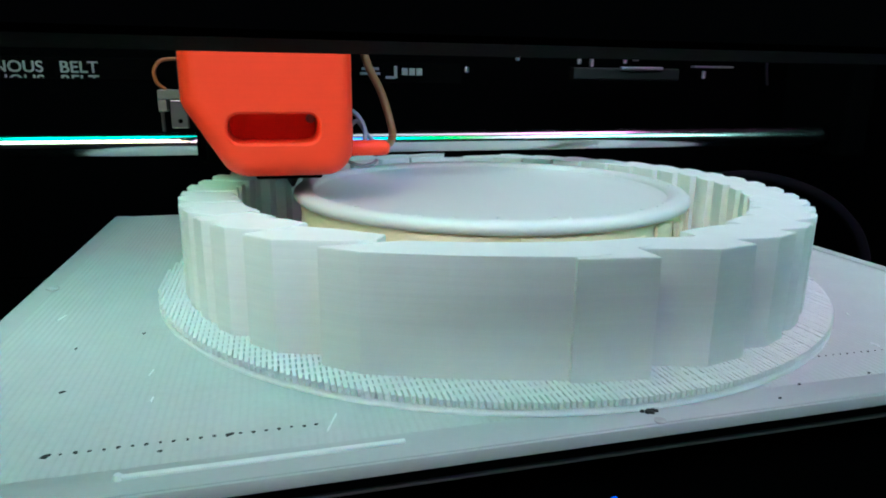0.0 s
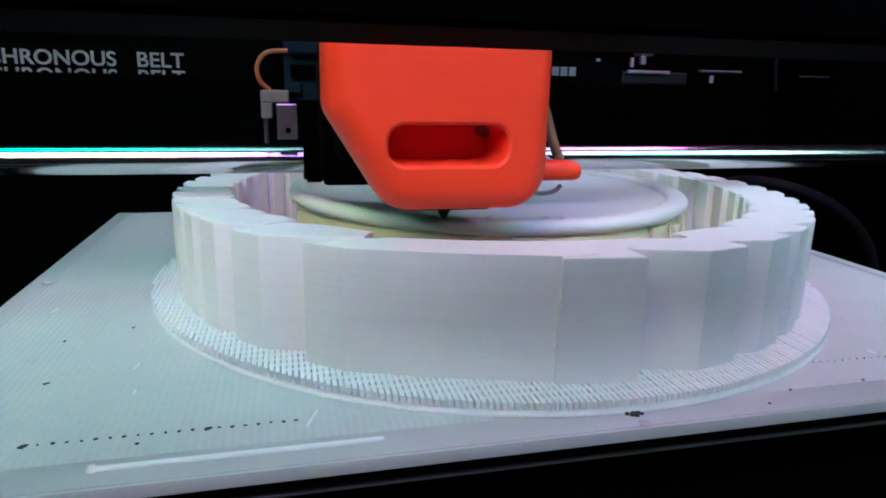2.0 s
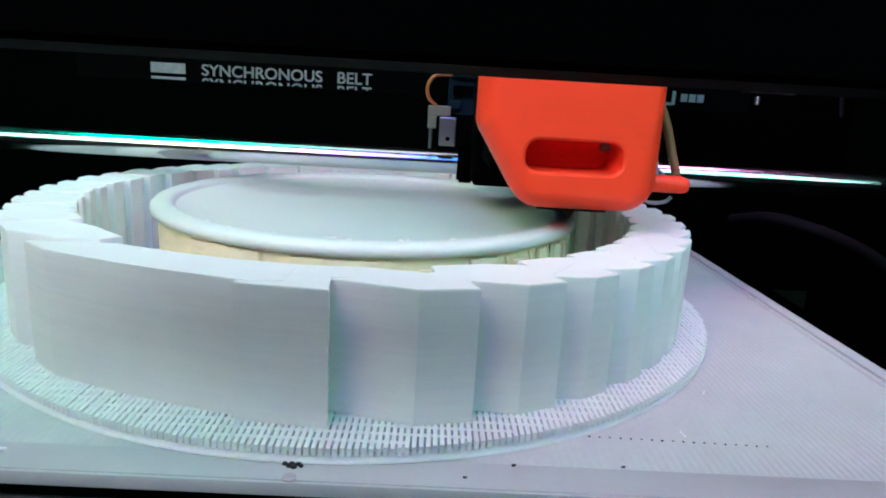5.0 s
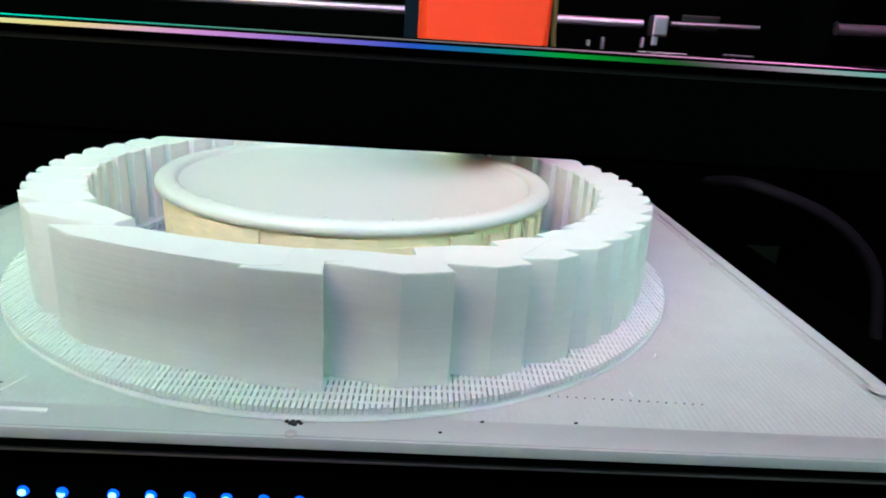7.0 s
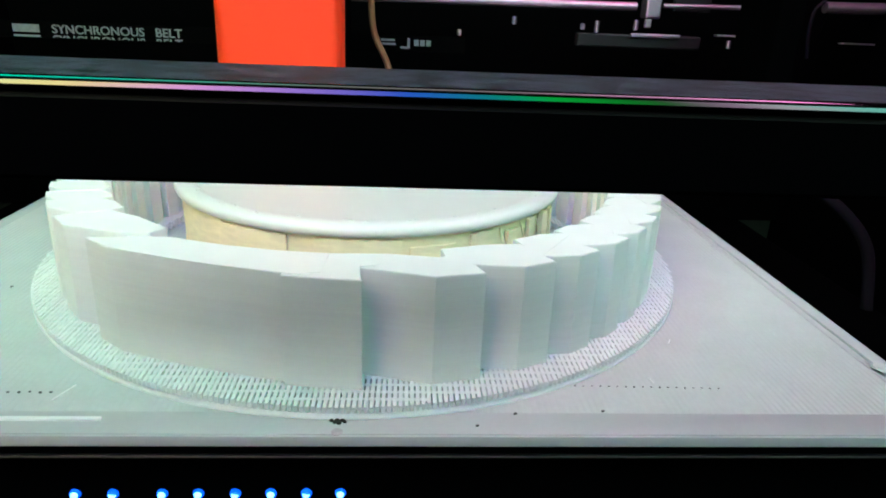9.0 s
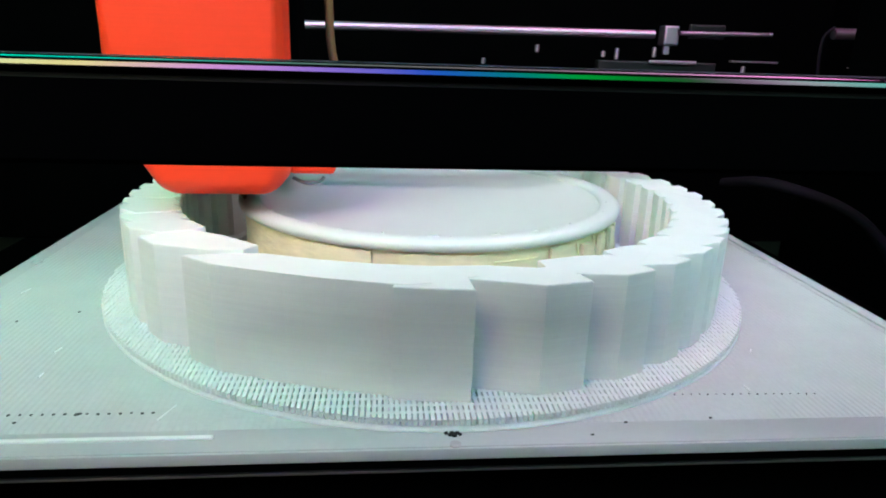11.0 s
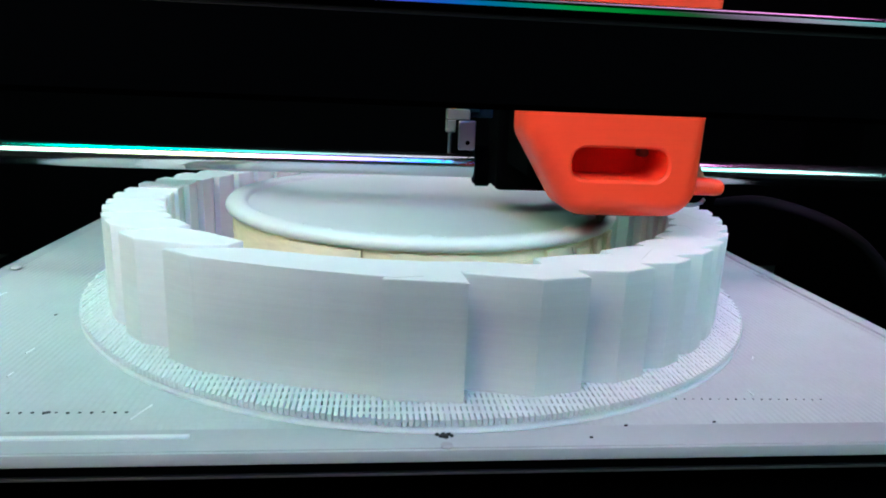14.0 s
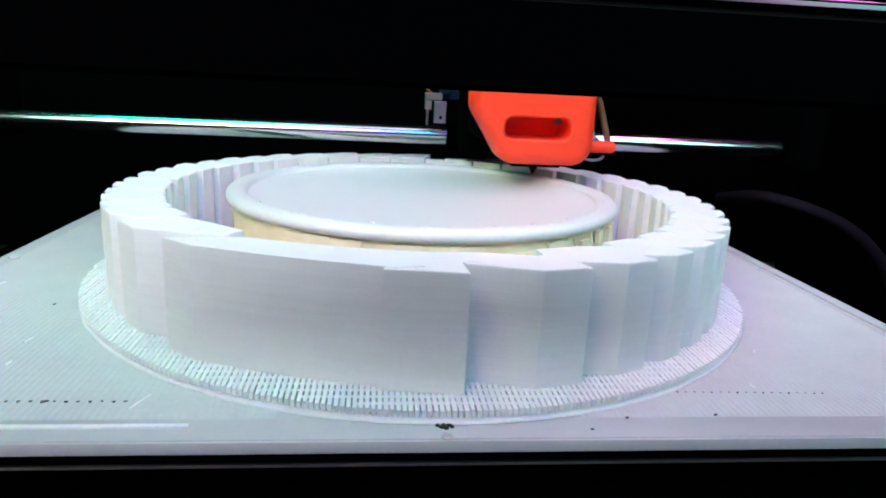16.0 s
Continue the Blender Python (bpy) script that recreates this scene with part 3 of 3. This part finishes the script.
    for a0, a1, z0, z1, off in ((-128, -108, 0.0165, 0.0228, 0.0007), (-101, -80, 0.0178, 0.0226, 0.0006), (-78, -66, 0.0155, 0.0205, 0.0005), (-62, -55, 0.014, 0.0225, 0.0008),
                                (-50, -46, 0.012, 0.0215, 0.0011), (-41, -38, 0.013, 0.0228, 0.0013), (-34, -30.5, 0.010, 0.0228, 0.0016), (-26, -23, 0.012, 0.022, 0.0010)):
        flake(a0, a1, z0, z1, off)
    # loose strands
    for a, top, off in ((-52, 0.0222, 0.0012), (-44, 0.0226, 0.0016), (-36, 0.0228, 0.0020), (-31, 0.0229, 0.0026), (-28.5, 0.0226, 0.0022)):
        pts = [(*polar(0.0572 + off * (1 - u) ** 0.5 * 0.9, a + 3.0 * (1 - u)), 0.009 + (top - 0.009) * u) for u in (0, 0.35, 0.7, 1)]
        part("strand", tube(pts, 0.00028, 8, 5), SUPPORT, d, smooth=60)


# ---- the moving gantry ----
def gantry():
    """The cross rods and their end blocks; its origin lies under the nozzle's line."""
    g = thing("cross_gantry", "polished steel cross rod between black end blocks", "gantry")
    part("rod", cyl((-0.166, 0.040, 0.0357), (0.166, 0.040, 0.0357), 0.0037, 48, bevel=0.0005), STEEL, g, "polished steel rod", smooth=40)
    for s in (-1, 1):
        x = 0.1725 * s
        part("end_block", box(x - 0.006, x + 0.006, 0.028, 0.066, 0.027, 0.099, 0.002), BLACK, g)
        part("end_ring", cyl((x - 0.0082 * s, 0.040, 0.0357), (x - 0.0055 * s, 0.040, 0.0357), 0.0050, 24, bevel=0.0005), BLACK_SATIN, g, smooth=40)
    return g


def letters(body, x, z, width, height, cut=None):
    """Raised letters that face -y, from the built-in font, as a mesh; cut: only what lies above this height."""
    cu = bpy.data.curves.new("letters", "FONT")
    cu.body = body
    cu.extrude = 0.02
    cu.offset = 0.012
    ob = bpy.data.objects.new("letters", cu)
    scene.collection.objects.link(ob)
    bpy.context.view_layer.update()
    me = bpy.data.meshes.new_from_object(ob.evaluated_get(bpy.context.evaluated_depsgraph_get()))
    bpy.data.objects.remove(ob)
    bm = bmesh.new()
    bm.from_mesh(me)
    bpy.data.meshes.remove(me)
    xs = [v.co.x for v in bm.verts]
    ys = [v.co.y for v in bm.verts]
    sx, sy = width / (max(xs) - min(xs)), height / (max(ys) - min(ys))
    x_min, y_min = min(xs), min(ys)
    for v in bm.verts:
        v.co = Vector((x + (v.co.x - x_min) * sx, -v.co.z * 0.006, z + (v.co.y - y_min) * sy))
    if cut is not None:
        bmesh.ops.bisect_plane(bm, geom=list(bm.verts) + list(bm.edges) + list(bm.faces), plane_co=(0, 0, cut), plane_no=(0, 0, 1), clear_inner=True)
    return bm


def belt():
    """The toothed belt's printed run; its origin is the right end of the second word."""
    b = thing("drive_belt", "black toothed drive belt with worn grey printed words", "belt")
    part("band", box(-0.092, 0.12, 0.0408, 0.0414, 0.0560, 0.0630, 0.0002, 1), RUBBER, b)
    face = pose(0, 0.0407, 0)
    # the lower row repeats the words, cut down to their letter tops
    for z, cut in ((0.0583, None), (0.0541, 0.0566)):
        part("word", letters("SYNCHRONOUS", -0.0531, z, 0.0375, 0.0035, cut), PRINT, b, "grey word on the belt", m=face)
        part("word", letters("BELT", -0.0108, z, 0.0108, 0.0035, cut), PRINT, b, "grey word on the belt", m=face)
    part("printed_bar", box(-0.0688, -0.0582, 0.0403, 0.0409, 0.0585, 0.0616), PRINT, b)
    part("printed_bar", box(-0.0688, -0.0582, 0.0403, 0.0409, 0.0566, 0.0574), PRINT, b)
    for x0, x1, z0, z1 in ((0.083, 0.090, 0.0588, 0.0597), (0.0835, 0.0895, 0.0604, 0.0613), (0.092, 0.0952, 0.0575, 0.0584), (0.0950, 0.0960, 0.0577, 0.0619), (0.0978, 0.0998, 0.0588, 0.0612), (0.1004, 0.1024, 0.0588, 0.0612), (0.1030, 0.1050, 0.0588, 0.0612)):
        part("printed_bar", box(x0, x1, 0.0403, 0.0409, z0, z1), PRINT, b)
    return b


def outline(inset=0.0):
    """The head cover's front outline, with rounded corners, moved inwards."""
    left, right, low, top = -0.0268, 0.0156, 0.0056, 0.0790
    corners = [((right, low), 0.0078), ((right, top), 0.001), ((left, top), 0.001), ((left, 0.0240), 0.006), ((-0.0155, low), 0.0075)]
    pts = []
    n = len(corners)
    for i, (c, r) in enumerate(corners):
        p, q = Vector(corners[i - 1][0]), Vector(corners[(i + 1) % n][0])
        c = Vector(c)
        u, v = (p - c).normalized(), (q - c).normalized()
        half = u.angle(v) / 2
        d = r / math.tan(half)
        centre = c + (u + v).normalized() * (r / math.sin(half))
        a0 = math.atan2(*(c + u * d - centre).yx)
        a1 = math.atan2(*(c + v * d - centre).yx)
        while a1 < a0 - math.pi:
            a1 += 2 * math.pi
        while a1 > a0 + math.pi:
            a1 -= 2 * math.pi
        for k in range(9):
            a = a0 + (a1 - a0) * k / 8
            pts.append((centre.x + math.cos(a) * (r - inset), centre.y + math.sin(a) * (r - inset)) if r > inset else
                       (centre.x + math.cos(a) * 0.0001 - (u + v).normalized().x * 0, centre.y + math.sin(a) * 0.0001))
    return pts


def slot_loop(grow=0.0):
    """The long rounded slot in the cover."""
    x0, x1, z0, z1 = -0.0159, 0.0065, 0.0145, 0.0218
    r = 0.0030
    pts = []
    for cx, cz, a in ((x1 - r, z0 + r, -90), (x1 - r, z1 - r, 0), (x0 + r, z1 - r, 90), (x0 + r, z0 + r, 180)):
        for k in range(7):
            w = radians(a + 90 * k / 6)
            pts.append((cx + math.cos(w) * (r + grow), cz + math.sin(w) * (r + grow)))
    return pts


def head():
    """The print head; its origin is the nozzle's tip."""
    h = thing("extruder", "black extruder with a bright orange printed fan cover", "extruder")
    bm = bmesh.new()

    def loop(pts, y):
        return [bm.verts.new((x, y, z)) for x, z in pts]

    def skin(a, b):
        for k in range(len(a)):
            bm.faces.new((a[k], a[(k + 1) % len(a)], b[(k + 1) % len(b)], b[k]))

    r = 0.0055
    front = -0.0232
    loops = [loop(outline(0.0), -0.0085), loop(outline(0.0), front + r)]
    for k in range(1, 6):
        w = radians(90 * k / 5)
        loops.append(loop(outline(r * (1 - math.cos(w)) * 0.9), front + r - r * math.sin(w)))
    for a, b in zip(loops, loops[1:]):
        skin(a, b)
    s0 = loop(slot_loop(0.0006), front)
    s1 = loop(slot_loop(0.0), front + 0.0006)
    s2 = loop(slot_loop(0.0), front + 0.0142)
    skin(s0, s1)
    skin(s1, s2)
    bm.faces.new(s2)
    edges = []
    for l in (loops[-1], s0):
        for k in range(len(l)):
            edges.append(bm.edges.get((l[k], l[(k + 1) % len(l)])))
    bmesh.ops.triangle_fill(bm, use_beauty=True, use_dissolve=False, edges=edges)
    bm.faces.new(loops[0])
    cover = part("cover", bm, ORANGE, h, "orange printed cover with a long slot", smooth=35)
    # pale stub added for the bright background glimpsed through the slot
    part("slot_glimpse", cyl((0.0051, front + 0.0141, 0.0200), (0.0051, front + 0.0112, 0.0200), 0.0012, 14, bevel=0.0002), CLEAR_WIRE, cover, "pale stub standing in for the bright view through the slot", smooth=40)
    # tab at the cover's side
    part("tab", box(0.0140, 0.0268, -0.0130, -0.0060, 0.0098, 0.0138, 0.0017, 3), ORANGE, cover, smooth=50)
    # nozzle and heater
    part("nozzle", cyl((0, 0, 0.0), (0, 0, 0.0034), 0.0004, 16, 0.0023), BRASS, h, "dark pointed nozzle", smooth=40)
    part("heater", box(-0.010, 0.008, -0.0083, 0.009, 0.0034, 0.012, 0.0005), BLACK, h)
    # carriage behind the cover
    part("duct", box(-0.0225, 0.0120, -0.0083, 0.0198, 0.0125, 0.070, 0.0010), BLACK, h, "black inner body")
    part("carriage", box(-0.0250, 0.0140, 0.0200, 0.0400, 0.0046, 0.070, 0.0012), BLACK, h, "black carriage")
    part("bearing", cyl((-0.0290, 0.040, 0.0091), (-0.0235, 0.040, 0.0091), 0.0064, 28, bevel=0.0008), BLACK_SATIN, h, smooth=40)
    # circuit board, plug and wires on the carriage's side
    board = part("circuit_board", box(-0.0332, -0.0207, 0.0330, 0.0346, 0.0245, 0.0560, 0.0002), TEAL, h, "teal circuit board")
    part("chip", box(-0.0317, -0.0257, 0.0315, 0.0330, 0.0300, 0.0330, 0.0002), BLACK, board)
    part("header", box(-0.0322, -0.0242, 0.0305, 0.0330, 0.0355, 0.0385, 0.0003), TEAL, board)
    part("header", box(-0.0327, -0.0292, 0.0310, 0.0330, 0.0262, 0.0285, 0.0003), TEAL, board)
    plug = part("plug", box(-0.0390, -0.0322, 0.0295, 0.0347, 0.0238, 0.0268, 0.0004), NYLON, h, "white plug")
    part("plug_side", box(-0.0390, -0.0364, 0.0295, 0.0347, 0.0200, 0.0238, 0.0003), NYLON, plug)
    arm = part("switch_arm", box(-0.0354, -0.0304, 0.0290, 0.0310, 0.0150, 0.0236, 0.0003), METAL, h, "bright metal switch arm")
    part("arm_hole", cyl((-0.0327, 0.0287, 0.0172), (-0.0327, 0.0292, 0.0172), 0.0007, 10), BLACK, arm)
    part("pin", cyl((-0.0380, 0.0305, 0.0140), (-0.0380, 0.0305, 0.0205), 0.0005, 8), METAL, h)
    part("wire", tube(((-0.0367, 0.0320, 0.0268), (-0.0390, 0.0315, 0.0290), (-0.0395, 0.0315, 0.0325), (-0.0372, 0.0320, 0.0356), (-0.0322, 0.0325, 0.0362)), 0.00055), WIRE, h, "thin orange wire", smooth=80)
    # tube and wires on the other side
    part("hose", tube(((0.0225, 0.020, 0.078), (0.0232, 0.020, 0.055), (0.0243, 0.020, 0.0385), (0.0298, 0.020, 0.026), (0.0325, 0.018, 0.0158), (0.0310, 0.010, 0.0120), (0.0255, -0.004, 0.0112)), 0.00125, 12), TAN, h, "tan bent tube", smooth=80)
    part("wire", tube(((0.0150, 0.002, 0.023), (0.0190, 0.000, 0.0205), (0.0212, -0.001, 0.0160), (0.0200, -0.005, 0.0115)), 0.0007), CLEAR_WIRE, h, smooth=80)
    part("wire", tube(((0.0150, 0.003, 0.013), (0.0190, 0.002, 0.0185), (0.0222, 0.001, 0.0145), (0.0245, -0.004, 0.0118)), 0.0006), CLEAR_WIRE, h, smooth=80)
    part("wire", tube(((0.0150, -0.008, 0.0080), (0.0185, -0.009, 0.0068), (0.0220, -0.009, 0.0072), (0.0235, -0.009, 0.0085)), 0.0005), CLEAR_WIRE, h, smooth=80)
    return h


def side_cable():
    c = thing("cable", "dark bowed cable beside the print bed", "cable")
    part("sheath", tube(((0.163, 0.120, 0.006), (0.163, 0.090, 0.0125), (0.170, 0.073, 0.0128), (0.191, 0.069, 0.0058), (0.208, 0.067, -0.005), (0.222, 0.066, -0.022), (0.229, 0.065, -0.052)), 0.0027), CABLE, c, smooth=80)


# ---- motion: the head rounds the disc's rim ----
TURNS = ((0, -184.0), (0.5, -168.0), (1, -150.8), (1.5, -133.2), (2, -116.3), (2.5, -100.0), (3, -83.2), (3.5, -66.6), (4, -49.8), (4.5, -33.3), (5, -17.4),
         (7.5, 57.3), (8, 78.1), (8.5, 98.5), (9, 118.6), (9.5, 139.0), (10, 159.5), (12.5, 258.1), (13, 279.4), (13.5, 301.4), (14, 321.6), (14.5, 344.6), (15, 364.6), (15.5, 383.0), (16, 401.4))
BELT_LAG = -0.0572


# how far the nozzle swings in or out of the rim's circle
SWAY = ((0, 0.0014), (0.5, 0.0004), (1, -0.0004), (2, 0.0008), (3, -0.0006), (5, -0.0005), (7.5, 0.0), (14, 0.0), (14.5, 0.0006), (15, 0.0016), (15.5, 0.0006), (16, 0.0))


def motions():
    head_rows, gantry_rows, belt_rows = [], [], []
    for i in range(65):
        t = i * 0.25
        a = float(np.interp(t, *zip(*TURNS)))
        x, y = polar(RIM + float(np.interp(t, *zip(*SWAY))), a)
        x, y = x + DISC_X, y + DISC_Y
        head_rows.append((t, pose(x, y, ZT + 0.0001)))
        gantry_rows.append((t, pose(0, y, 0)))
        belt_rows.append((t, pose(x + BELT_LAG, y, 0)))
    walk(head_thing, head_rows)
    walk(gantry_thing, gantry_rows)
    walk(belt_thing, belt_rows)


room()
printer_frame()
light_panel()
top_light()
bed()
ring()
disc()
gantry_thing = gantry()
belt_thing = belt()
head_thing = head()
side_cable()
motions()
